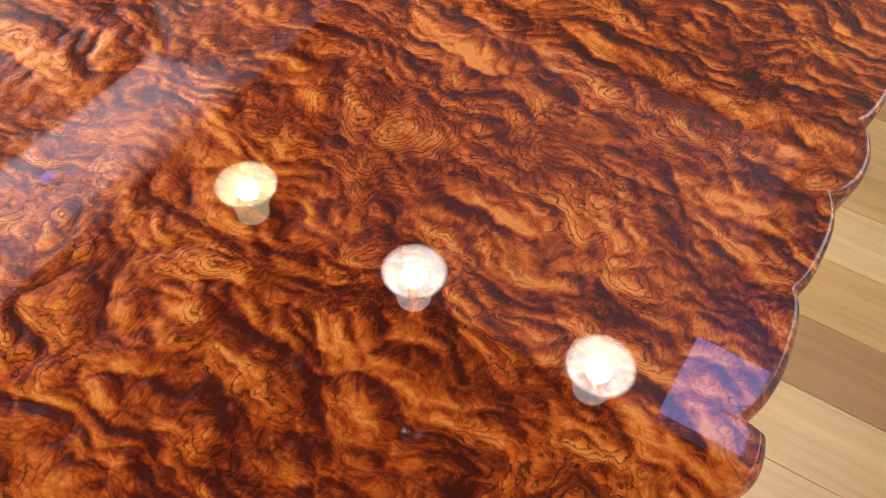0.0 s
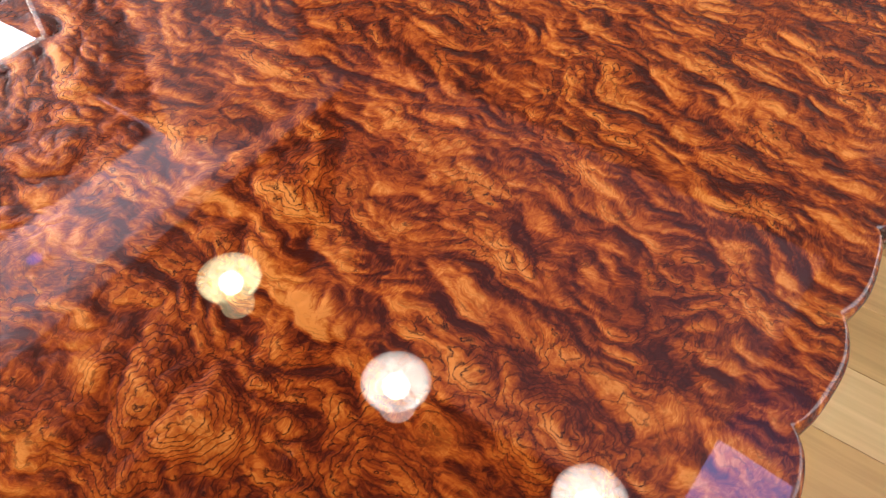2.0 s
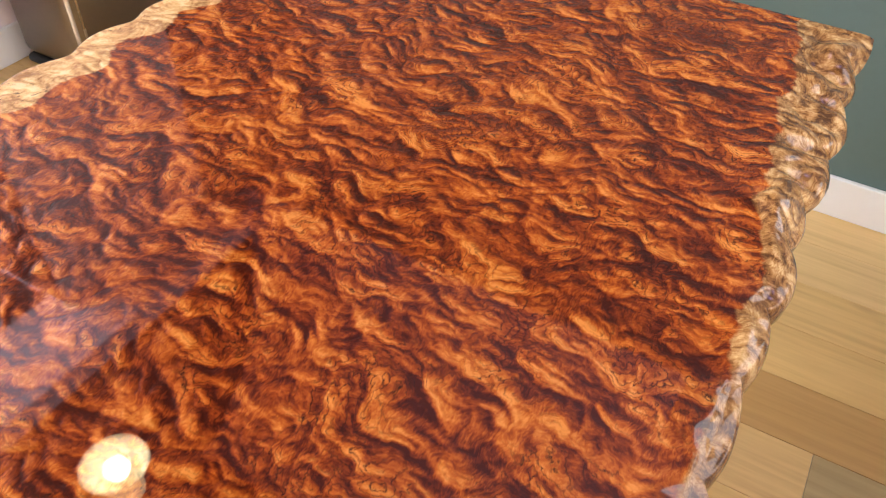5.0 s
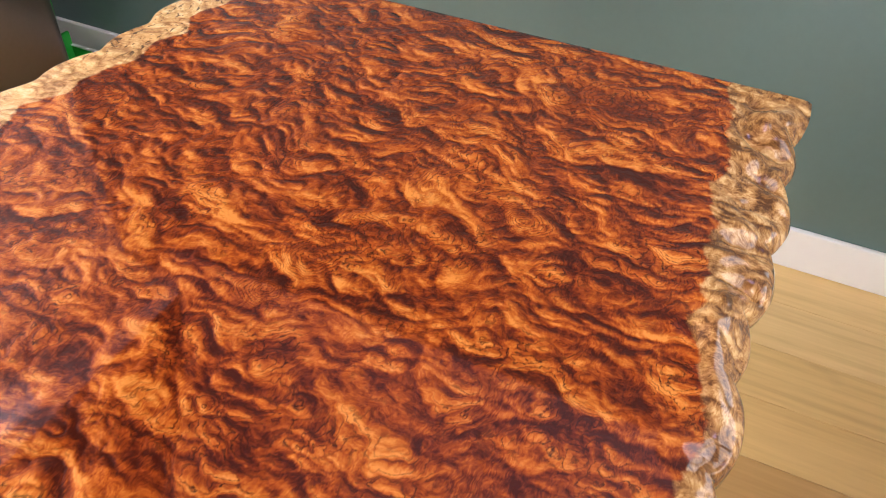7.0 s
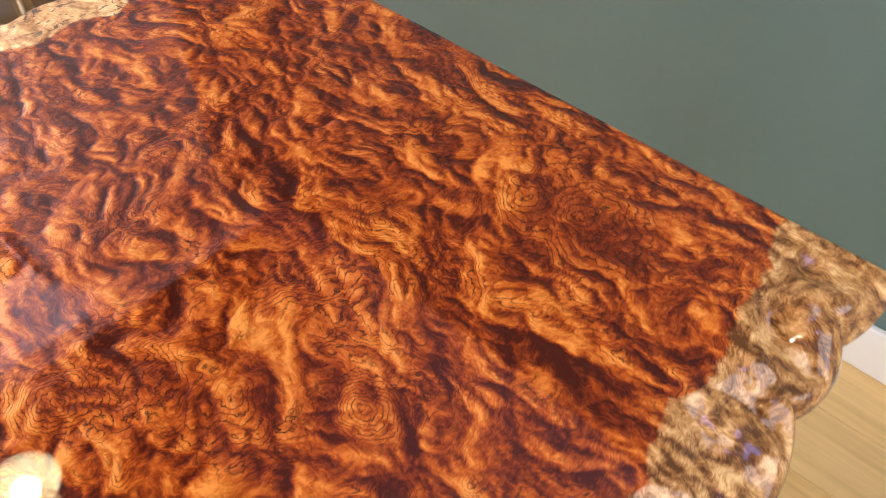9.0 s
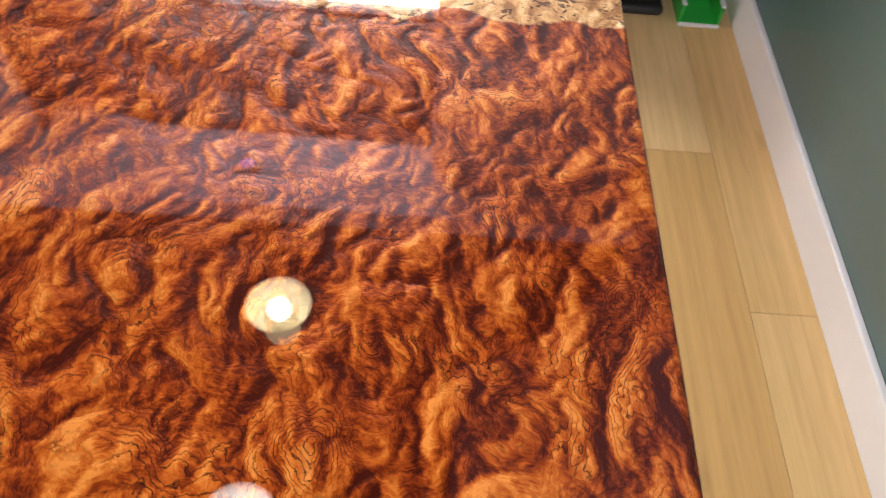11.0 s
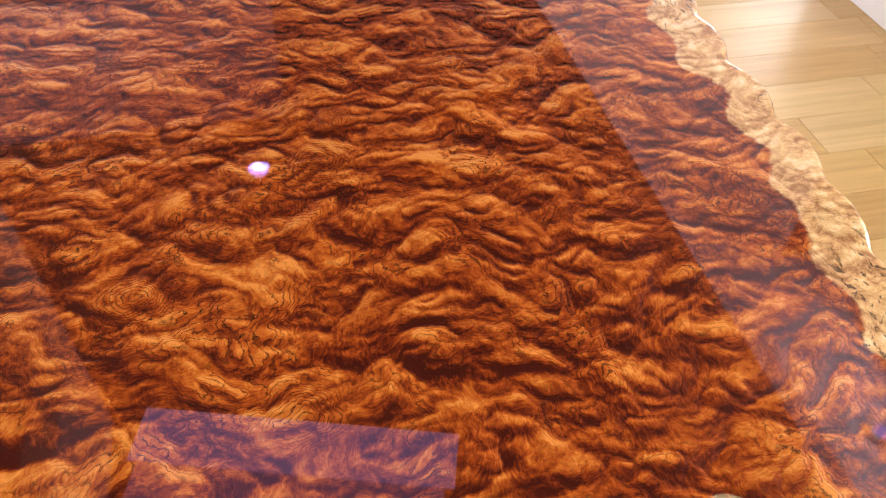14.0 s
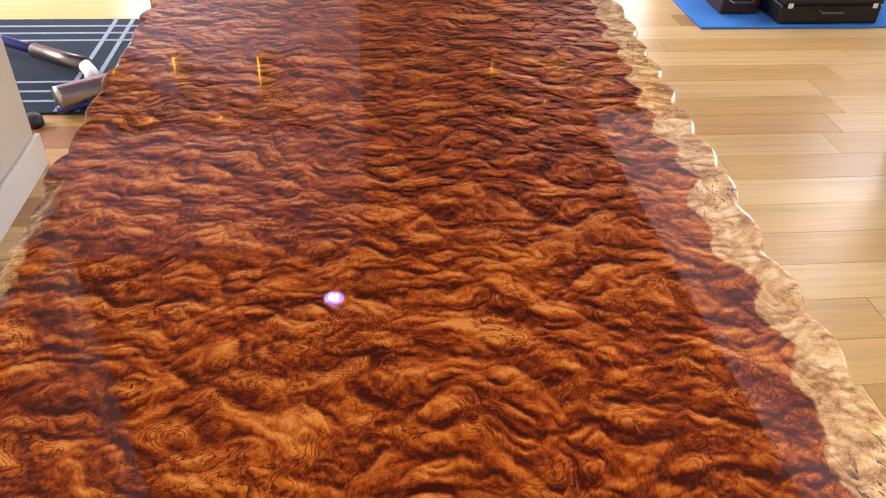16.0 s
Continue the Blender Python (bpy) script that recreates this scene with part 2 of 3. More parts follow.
# dimmer than the ceiling's white, to soften the edges of the reflected haze
COVE = plain("dim_lilac_cove", rgb(0.44, 0.37, 0.43), 0.8, grain=0.06, scale=90, bump=0.3)
# near-black, so that what carries it reflects as unlit in the tabletop
SOFFIT = plain("near_black_matte", rgb(0.03, 0.02, 0.011), 0.95, grain=0.1, scale=60, Specular_IOR_Level=0.03)
BROWN_WALL = plain("brown_wall_paint", rgb(0.17, 0.1, 0.085), 0.7, grain=0.1, scale=60)
TAN = plain("dark_ceiling_boards", rgb(0.075, 0.043, 0.018), 0.85, grain=0.08, scale=90, bump=0.3, Specular_IOR_Level=0.1)
LILAC = plain("lilac_wall_paint", rgb(0.6, 0.41, 0.48), 0.6, grain=0.08, scale=60, bump=0.1)
DARKWOOD = plain("dark_stained_wood", rgb(0.07, 0.04, 0.022), 0.45, grain=0.3, scale=14)
STEEL = plain("brushed_steel", rgb(0.42, 0.41, 0.4), 0.28, 1.0, grain=0.15, scale=80)
BLACK = plain("black_plastic", rgb(0.02, 0.02, 0.022), 0.4, grain=0.2)
GREEN = plain("green_plastic", rgb(0.025, 0.42, 0.05), 0.35, grain=0.15)
WARMBULB = plain("lit_warm_bulb", rgb(0.9, 0.9, 0.8), 0.4, Emission_Color=rgb(1.0, 0.86, 0.6), Emission_Strength=16.0)
BULB = plain("lit_bulb", rgb(0.9, 0.9, 0.85), 0.4, Emission_Color=rgb(1.0, 0.87, 0.74), Emission_Strength=16.0)
FARGLOW = plain("lit_opal_globe", rgb(0.9, 0.9, 0.9), 0.4, Emission_Color=rgb(0.9, 0.85, 1.0), Emission_Strength=105.0)
GOLD = plain("gold_foil", rgb(0.9, 0.42, 0.01), 0.24, 1.0, grain=0.1, scale=20, bump=0.25)
RUG = plain("navy_wool", rgb(0.005, 0.018, 0.036), 0.95, grain=0.4, scale=200, bump=0.8)
RUGLINE = plain("pale_wool", rgb(0.3, 0.36, 0.44), 0.95, grain=0.3, scale=200, bump=0.8)
BLUE = plain("blue_foam", rgb(0.03, 0.2, 0.62), 0.8, grain=0.15)
OPAL = plain("lit_opal_glass", rgb(0.85, 0.81, 0.78), 0.3, grain=0.03, Emission_Color=rgb(1.0, 0.88, 0.84), Emission_Strength=1.5)
WARMOPAL = plain("lit_warm_opal_glass", rgb(0.85, 0.8, 0.7), 0.3, grain=0.03, Emission_Color=rgb(1.0, 0.8, 0.42), Emission_Strength=1.5)
VIOLETGLASS = plain("lit_violet_glass", rgb(0.3, 0.25, 0.7), 0.3, grain=0.03, Emission_Color=rgb(0.4, 0.3, 1.0), Emission_Strength=1.4)


# ---- geometry helpers ----
def mesh_of(name, bm, material, smooth=False):
    me = bpy.data.meshes.new(name)
    bm.normal_update()
    bm.to_mesh(me)
    bm.free()
    me.materials.append(material)
    if smooth:
        me.polygons.foreach_set("use_smooth", [True] * len(me.polygons))
    return me


def part(name, bm, material, parent=None, label="", smooth=False):
    ob = new(name, mesh_of(name, bm, material, smooth))
    if parent is not None:
        ob.parent = parent
    return tagged(ob, label)


def thing(name, label, category, at=(0, 0, 0), turn=0.0, group="", kind=""):
    ob = new(name)
    ob.matrix_world = pose(*at, 0, 0, turn)
    return tagged(ob, label, category, group, kind)


def box(x0, x1, y0, y1, z0, z1, bevel=0.0, segments=2):
    bm = bmesh.new()
    bmesh.ops.create_cube(bm, size=1.0)
    for v in bm.verts:
        v.co = ((x0 + x1) / 2 + v.co.x * (x1 - x0), (y0 + y1) / 2 + v.co.y * (y1 - y0), (z0 + z1) / 2 + v.co.z * (z1 - z0))
    if bevel:
        bmesh.ops.bevel(bm, geom=bm.edges[:], offset=bevel, segments=segments, affect="EDGES", profile=0.5)
    return bm


def merge(*many):
    """Joins bmeshes into one."""
    bm = bmesh.new()
    for other in many:
        me = bpy.data.meshes.new("joined")
        other.to_mesh(me)
        other.free()
        bm.from_mesh(me)
        bpy.data.meshes.remove(me)
    return bm


def spin(profile, steps=32):
    """A turned body round z from (radius, height) pairs."""
    bm = bmesh.new()
    rings = []
    for r, z in profile:
        rings.append([bm.verts.new((r * math.cos(2 * math.pi * k / steps), r * math.sin(2 * math.pi * k / steps), z)) for k in range(steps)])
    for a, b in zip(rings, rings[1:]):
        for k in range(steps):
            bm.faces.new((a[k], a[(k + 1) % steps], b[(k + 1) % steps], b[k]))
    return bm


def tube(points, radius, steps=10):
    """A round bar along points."""
    bm = bmesh.new()
    rings = []
    for k, point in enumerate(points):
        a, b = Vector(points[max(k - 1, 0)]), Vector(points[min(k + 1, len(points) - 1)])
        turn = (b - a).to_track_quat("Z", "Y").to_matrix()
        rings.append([bm.verts.new(Vector(point) + turn @ Vector((radius * math.cos(s), radius * math.sin(s), 0)))
                      for s in (2 * math.pi * j / steps for j in range(steps))])
    for a, b in zip(rings, rings[1:]):
        for k in range(steps):
            bm.faces.new((a[k], a[(k + 1) % steps], b[(k + 1) % steps], b[k]))
    bm.faces.new(rings[0][::-1])
    bm.faces.new(rings[-1])
    return bm


def structure(name, bm, material, label, category):
    return tagged(part(name, bm, material), label, category, kind="structure")


# ---- the room ----
structure("wall_north", box(WALL_W - 0.8, 2.6, WALL_Y, WALL_Y + 0.12, 0, HIGH), TEAL, "smooth wall painted muted teal", "wall")
structure("baseboard_north", box(WALL_W, WALL_E, WALL_Y - 0.016, WALL_Y, 0, 0.115, 0.004), WHITE, "white painted wooden baseboard along the teal wall", "baseboard")


def wall_with_opening(name, x0, x1, y0, y1, z1, oy0, oy1, oz0, oz1, material, label):
    """A wall that runs along y, with one opening through it."""
    bm = merge(box(x0, x1, y0, oy0, 0, z1), box(x0, x1, oy1, y1, 0, z1), box(x0, x1, oy0, oy1, 0, oz0), box(x0, x1, oy0, oy1, oz1, z1))
    return structure(name, bm, material, label, "wall")


# the wide opening is added so the tabletop reflects darkness on this side
EAST = (WALL_E, WALL_E + 0.12)
structure("wall_east", merge(box(*EAST, -2.25, -2.05, 0, HIGH), box(*EAST, -0.9, -0.8, 0, HIGH), box(*EAST, 0.5, WALL_Y, 0, HIGH),
                             box(*EAST, -2.05, -0.9, 0, 1.2), box(*EAST, -2.05, -0.9, 2.95, HIGH), box(*EAST, -0.8, 0.5, 0, 0.95), box(*EAST, -0.8, 0.5, 3.15, HIGH)),
          BEIGE, "beige painted wall with a window and an added opening that reflects dark", "wall")
structure("baseboard_east", box(WALL_E - 0.016, WALL_E, -2.266, WALL_Y - 0.016, 0, 0.115, 0.004), WHITE, "white painted wooden baseboard along the beige wall", "baseboard")
structure("wall_pier", box(BAY_X - 0.1, WALL_W, -0.18, WALL_Y, 0, LOW), PIER, "light wall pier beside the window bay", "wall")
structure("baseboard_pier", merge(box(WALL_W, WALL_W + 0.016, -0.196, WALL_Y - 0.016, 0, 0.115, 0.004), box(BAY_X, WALL_W, -0.196, -0.18, 0, 0.115, 0.004)), WHITE, "white painted baseboard round the pier", "baseboard")
structure("wall_south_pier", box(-3.6, WALL_W - 0.065, -2.22, -1.72, 0, LOW), PIER, "light wall pier on the other side of the bay", "wall")
structure("baseboard_south_pier", merge(box(WALL_W - 0.065, WALL_W - 0.049, -2.236, -1.704, 0, 0.115, 0.004), box(BAY_X, WALL_W - 0.065, -1.72, -1.704, 0, 0.115, 0.004)), WHITE, "white painted baseboard round the pier", "baseboard")
wall_with_opening("wall_bay", BAY_X - 0.12, BAY_X, -1.72, -0.18, LOW, -1.21, -0.1801, 0.8, 2.31, BEIGE, "light wall of the bay with a wide window opening")
# thin sheets added so the bay's sides reflect dark in the tabletop
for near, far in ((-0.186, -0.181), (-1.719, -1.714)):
    structure("trim_bay", box(BAY_X + 0.002, WALL_W - 0.004, near, far, 0.117, LOW - 0.022), SOFFIT, "thin dark sheet added over the side of the window bay", "trim")
# far wall split into a lilac and a brown half to grade its reflection
structure("wall_far", merge(box(-0.45, 3.0, FAR_Y - 0.12, FAR_Y, 1.55, HIGH), *(box(a, b, FAR_Y - 0.12, FAR_Y, 0.15, 1.55) for a, b in ((-0.45, 0.15), (0.95, 3.0))), box(-0.45, 3.0, FAR_Y - 0.12, FAR_Y, 0, 0.15)), LILAC, "pale lilac wall at the far end of the room", "wall")
structure("wall_far_dark", merge(box(-3.6, -0.45, FAR_Y - 0.12, FAR_Y, 1.55, HIGH), *(box(a, b, FAR_Y - 0.12, FAR_Y, 0.15, 1.55) for a, b in ((-3.6, -2.3), (-1.5, -0.45))), box(-3.6, -0.45, FAR_Y - 0.12, FAR_Y, 0, 0.15)), BROWN_WALL, "brown half of the wall at the far end of the room", "wall")
wall_with_opening("wall_far_west", -3.72, -3.6, FAR_Y, -2.15, HIGH, -4.3, -3.3, 0.9, 2.2, BEIGE, "beige side wall with a window opening")
wall_with_opening("wall_far_east", 2.9, 3.02, FAR_Y, -2.13, HIGH, -4.3, -3.0, 0.9, 2.2, BEIGE, "beige side wall with a window opening")
structure("wall_east_return", box(WALL_E + 0.12, 2.9, -2.25, -2.13, 0, HIGH), BEIGE, "beige wall", "wall")
structure("ceiling", merge(box(-2.05, 3.0, FAR_Y, -2.5, HIGH, HIGH + 0.1), box(-2.05, 3.0, -1.38, 0.0, HIGH, HIGH + 0.1), box(-2.05, -1.15, -2.5, -1.38, HIGH, HIGH + 0.1), box(0.7, 3.0, -2.5, -1.38, HIGH, HIGH + 0.1), box(-1.2, 0.75, -2.55, -1.33, HIGH + 0.1, HIGH + 0.14), box(-2.11, -2.05, FAR_Y, WALL_Y, LOW + 0.1, HIGH + 0.1)), TAN, "high dark wooden ceiling over the table", "ceiling")
structure("ceiling_low", merge(box(-2.7, -2.43, -2.15, -0.2, LOW, LOW + 0.1), box(-2.43, -2.05, FAR_Y, WALL_Y, LOW, LOW + 0.1), box(-3.6, -2.43, FAR_Y, -2.15, LOW, LOW + 0.1), box(-3.1, -2.43, -0.2, WALL_Y, LOW, LOW + 0.1)), CEIL, "white low ceiling along the window side", "ceiling")
def prism(corners, z0, z1):
    """A flat plate with the given outline."""
    bm = bmesh.new()
    low = [bm.verts.new((x, y, z0)) for x, y in corners]
    high = [bm.verts.new((x, y, z1)) for x, y in corners]
    bm.faces.new(low[::-1])
    bm.faces.new(high)
    for k in range(len(low)):
        bm.faces.new((low[k], low[(k + 1) % len(low)], high[(k + 1) % len(low)], high[k]))
    return bm


# the bay ceiling's unlit look is put into its colour
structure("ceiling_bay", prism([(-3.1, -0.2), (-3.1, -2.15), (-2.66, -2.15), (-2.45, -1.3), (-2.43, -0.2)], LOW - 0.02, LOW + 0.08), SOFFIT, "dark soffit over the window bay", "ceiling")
def cove():
    """A smooth curve added between the wall and the ceiling, reflected as soft haze."""
    bm = bmesh.new()
    rows = []
    for k in range(17):
        a = math.pi / 2 * k / 16
        y, z = WALL_Y - 0.002 - 0.62 * (1 - math.cos(a)), HIGH - 1.3 * (1 - math.sin(a))
        rows.append([bm.verts.new((x, y, z)) for x in (-2.05, 0.12)])
    for a, b in zip(rows, rows[1:]):
        bm.faces.new((a[0], a[1], b[1], b[0]))
    back = [bm.verts.new((x, WALL_Y + 0.1, HIGH + 0.1)) for x in (-2.05, 0.12)]
    bm.faces.new((rows[-1][0], rows[-1][1], back[1], back[0]))
    return bm


tagged(part("ceiling_cove", cove(), COVE, smooth=True), "smooth dim lilac cove added between teal wall and ceiling for reflected haze", "ceiling", kind="structure")
structure("floor_base", box(-3.8, 3.1, FAR_Y - 0.2, WALL_Y + 0.1, -0.12, -0.012), DARKWOOD, "dark gaps under the floor boards", "floor")

# ---- the slab table ----
NOTCHES = (0.035, -0.08, -0.178, -0.315, -0.442, -0.53, -0.643, -0.747, -0.865, -0.976, -1.08, -1.195, -1.296, -1.408, -1.531)


def lobes(y, phase):
    """Scalloped outline of the live edge: round bulges with sharp notches."""
    w = y + phase + 0.03 * noise.noise((y * 2.3, phase * 9.0, 1.7))
    wave = math.sin(math.pi * w / 0.108) ** 2
    return 1.3 * wave ** 0.75 - 0.3 * wave ** 2


def scallop(y):
    """The scallops of the right edge, from notch to notch."""
    for a, b in zip(NOTCHES, NOTCHES[1:]):
        if y > b:
            u = (a - y) / (a - b)
            return (4 * u * (1 - u)) ** 0.6 * (0.75 + 0.25 * math.sin(b * 37.0))
    return lobes(y, 0.0)


def outline(y):
    """The outer edges and the borders of the heartwood at y: left edge, left border, right border, right edge."""
    n1, n2 = noise.noise((y * 5.0, 3.1, 0.0)), noise.noise((y * 17.0, 8.2, 0.0))
    left = -0.957 + min(y + 0.3, 0) * 0.062 - (0.004 + 0.009 * min(1.0, -y / 0.3)) * lobes(y, 0.03) + 0.008 * n1 + 0.004 * n2
    right = -0.019 + 0.022 * scallop(y) + 0.003 * n1 + 0.003 * n2
    ragged = 0.016 * noise.noise((y * 7.0, 1.3, 5.0)) + 0.012 * noise.noise((y * 19.0, 4.3, 5.0))
    border_l = left + 0.066 + ragged + 0.006 * lobes(y, 0.08) + 0.006 * max(0.0, -y - 1.2)
    strip = 0.105 * max(0.0, 1.0 + y / 0.93)
    border_r = -0.012 - max(strip, 0.02) + (0.022 * noise.noise((y * 9.0, 6.3, 2.0)) + 0.014 * noise.noise((y * 26.0, 2.3, 2.0)) if strip > 0.03 else 0.0)
    return left, border_l, min(border_r, right - 0.012) if -y < 0.9 else right - 0.007, right


def slab():
    ny, inner, rim = 620, 22, 20
    verts, faces, sap = [], [], []
    for i in range(ny + 1):
        y = SLAB_END * i / ny
        left, bl, br, right = outline(y)
        row = []
        soft_l, soft_r = 1.0, max(0.15, min(1.0, (right - br) / 0.08))

        def shoulder(s, x, depth):
            """Height of the edge zone: s runs from 0 at the border to 1 at the outline."""
            lumps = abs(noise.noise((x * 10.0, y * 9.0, 3.0))) * 2.0 + abs(noise.noise((x * 26.0, y * 24.0, 9.0))) * 0.4 - 0.5
            near_end = min(1.0, -y / 0.06)
            turn = max(0.0, (s - 0.78) / 0.22)
            rounded = (0.005 + 0.011 * near_end) * (1 - math.sqrt(1 - min(turn, 0.995) ** 2))
            return -near_end * depth * s ** 1.5 - rounded + 0.024 * near_end * lumps * min(1.0, s * 3) * (1 - turn) * min(1.0, depth / 0.01)

        # underside, left to right along the top, and back
        row.append((left + 0.05, -THICK, 1.0))
        row.append((left + 0.012, -THICK * 0.8, 1.0))
        row.append((left + 0.001, -THICK * 0.5, 1.0))
        for k in range(rim + 1):
            s = 1 - k / rim
            x = bl + (left - bl) * s
            t = max(0.0, (s - 0.86) / 0.14)
            row.append((x, -0.012 * (1 - math.sqrt(1 - min(t, 0.995) ** 2)), (bl - x)))
        for k in range(1, inner):
            x = bl + (br - bl) * k / inner
            row.append((x, 0.0, -min(x - bl, br - x)))
        for k in range(rim + 1):
            s = k / rim
            x = br + (right - br) * s
            row.append((x, shoulder(s, x, 0.016 * soft_r) if -y < 0.9 else -0.009 * (1 - math.sqrt(1 - min(s, 0.995) ** 2)), (x - br) if -y < 0.9 else -0.05))
        row.append((right - 0.001, -THICK * 0.55, row[-1][2]))
        row.append((right - 0.012, -THICK * 0.85, row[-1][2]))
        row.append((right - 0.05, -THICK, row[-1][2]))
        for x, z, mask in row:
            verts.append((x, y, TOP + z))
            sap.append(mask)
    w = len(verts) // (ny + 1)
    for i in range(ny):
        for k in range(w - 1):
            a, b = i * w + k, (i + 1) * w + k
            faces.append((a, a + 1, b + 1, b))
        faces.append((i * w + w - 1, i * w, (i + 1) * w, (i + 1) * w + w - 1))
    flat_faces = len(faces)
    for i in (0, ny):
        low = len(verts)
        for k in range(w):
            x, y, z = verts[i * w + k]
            verts.append((min(max(x, verts[i * w][0]), verts[i * w + w - 1][0]), y, TOP - THICK))
            sap.append(sap[i * w + k])
        faces += [(i * w + k, i * w + k + 1, low + k + 1, low + k) for k in range(w - 1)]
    me = bpy.data.meshes.new("slab")
    me.from_pydata(verts, [], faces)
    at = me.attributes.new("sap", "FLOAT", "POINT")
    at.data.foreach_set("value", sap)
    me.materials.append(WOOD)
    smooth = [True] * len(faces)
    smooth[flat_faces:] = [False] * (len(faces) - flat_faces)
    me.polygons.foreach_set("use_smooth", smooth)
    bm = bmesh.new()
    bm.from_mesh(me)
    bmesh.ops.recalc_face_normals(bm, faces=bm.faces[:])
    bm.to_mesh(me)
    bm.free()
    return me


table = thing("slab_table", "live-edge slab table of quilted red-brown wood, glossy, pale sapwood edges", "table")
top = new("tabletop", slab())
top.parent = table
for x in (-0.75, -0.22):
    for y in (-0.45, -1.95):
        part("leg", box(x - 0.04, x + 0.04, y - 0.04, y + 0.04, 0, TOP - THICK, 0.006), BLACK, table, "black steel leg")

# ---- pendant lamps ----
def pendant(x, y, z, glow, glass):
    """A bell of opal glass open at the bottom, a lit bulb and a thin rod up to the ceiling."""
    root = thing("pendant_lamp", "white opal glass bell pendant lamp, lit, hanging on a thin rod", "lamp", (x, y, z), group="pendant lamps over the table")
    outer = [(0.107, 0.0), (0.102, 0.012), (0.086, 0.04), (0.072, 0.07), (0.063, 0.085), (0.06, 0.10), (0.058, 0.155), (0.05, 0.165), (0.012, 0.17)]
    inside = [(r - 0.005, h) for r, h in outer[:-1]]
    part("shade", spin(outer[::-1] + inside[:1] + inside[1:], 40), glass, root, "opal glass shade", True)
    part("bulb", spin([(0.002, -0.012), (0.022, -0.006), (0.036, 0.01), (0.041, 0.03), (0.034, 0.05), (0.02, 0.062), (0.002, 0.066)], 20), glow, root, "lit frosted bulb", True)
    part("socket", spin([(0.019, 0.06), (0.019, 0.15)], 16), WHITE, root, "white socket", True)
    part("rod", tube([(0, 0, 0.165), (0, 0, HIGH - z)], 0.004), STEEL, root)
    part("canopy", spin([(0.0, HIGH - z - 0.03), (0.05, HIGH - z - 0.028), (0.062, HIGH - z - 0.01), (0.062, HIGH - z)], 28), STEEL, root, "", True)
    return root


LAMP_Z = 2.33
lamp = pendant(-0.818, -0.64, LAMP_Z, BULB, OPAL)
copy_thing(lamp, pose(-0.17, -0.63, LAMP_Z))
pendant(-1.495, -0.645, LAMP_Z, WARMBULB, WARMOPAL)

# ---- things beside the table ----
def waste_bin():
    """A tall steel bin with a rounded body, a dark foot and a black lid."""
    root = thing("waste_bin", "tall brushed steel waste bin with dark base, standing by the pier", "bin", (-2.13, 0.21, 0))
    part("body", box(-0.15, 0.15, -0.2, 0.2, 0.03, 0.62, 0.045, 5), TAUPE, root, "dull steel body", True)
    part("foot", box(-0.146, 0.146, -0.196, 0.196, 0.0, 0.03, 0.014, 3), BLACK, root, "black plastic foot", True)
    # two bars added on one corner to draw its bright line
    part("edge_strip", tube([(0.139, -0.189, 0.035), (0.139, -0.189, 0.61)], 0.007, 8), BRIGHT, root, "thin bright bar along one corner", True)
    part("edge_strip", tube([(0.146, -0.165, 0.035), (0.146, -0.165, 0.61)], 0.005, 8), STEEL, root, "", True)
    part("lid", box(-0.155, 0.155, -0.205, 0.205, 0.62, 0.67, 0.02, 4), BLACK, root, "black plastic lid", True)
    part("rim", box(-0.157, 0.157, -0.207, 0.207, 0.612, 0.622, 0.004, 2), STEEL, root, "bright steel rim")


BRIGHT = plain("polished_metal", rgb(0.85, 0.86, 0.88), 0.25, 0.6, grain=0.05)
TAUPE = plain("dull_steel", rgb(0.2, 0.17, 0.15), 0.32, 1.0, grain=0.12, scale=80)
PALEPLASTIC = plain("white_plastic", rgb(0.75, 0.76, 0.75), 0.4, grain=0.06)
waste_bin()


def dustpan():
    """An upright green dustpan with a pale rim and a long handle leaning on the wall."""
    root = thing("dustpan", "green plastic long-handled dustpan with a white rim, leaning on the wall", "dustpan", (-2.06, 0.5, 0))
    pan = merge(box(-0.1, 0.1, -0.05, 0.05, 0.0, 0.008, 0.003), box(-0.1, 0.1, -0.056, -0.048, 0.0, 0.06, 0.003), box(-0.1, 0.1, 0.048, 0.056, 0.0, 0.06, 0.003), box(-0.108, -0.098, -0.055, 0.055, 0.0, 0.11, 0.003))
    part("pan", pan, GREEN, root)
    for y in (-0.052, 0.052):
        part("rim", box(-0.1, 0.1, y - 0.006, y + 0.006, 0.06, 0.066, 0.002), PALEPLASTIC, root, "white rim")
    part("lip", box(0.098, 0.108, -0.056, 0.056, 0.0, 0.01, 0.003), PALEPLASTIC, root, "white lip")
    part("grip", tube([(-0.1, 0, 0.08), (-0.13, 0.03, 0.24)], 0.017, 12), GREEN, root, "", True)
    part("handle", tube([(-0.13, 0.03, 0.24), (-0.2, 0.085, 0.85)], 0.011, 12), PALEPLASTIC, root, "white metal handle", True)


dustpan()


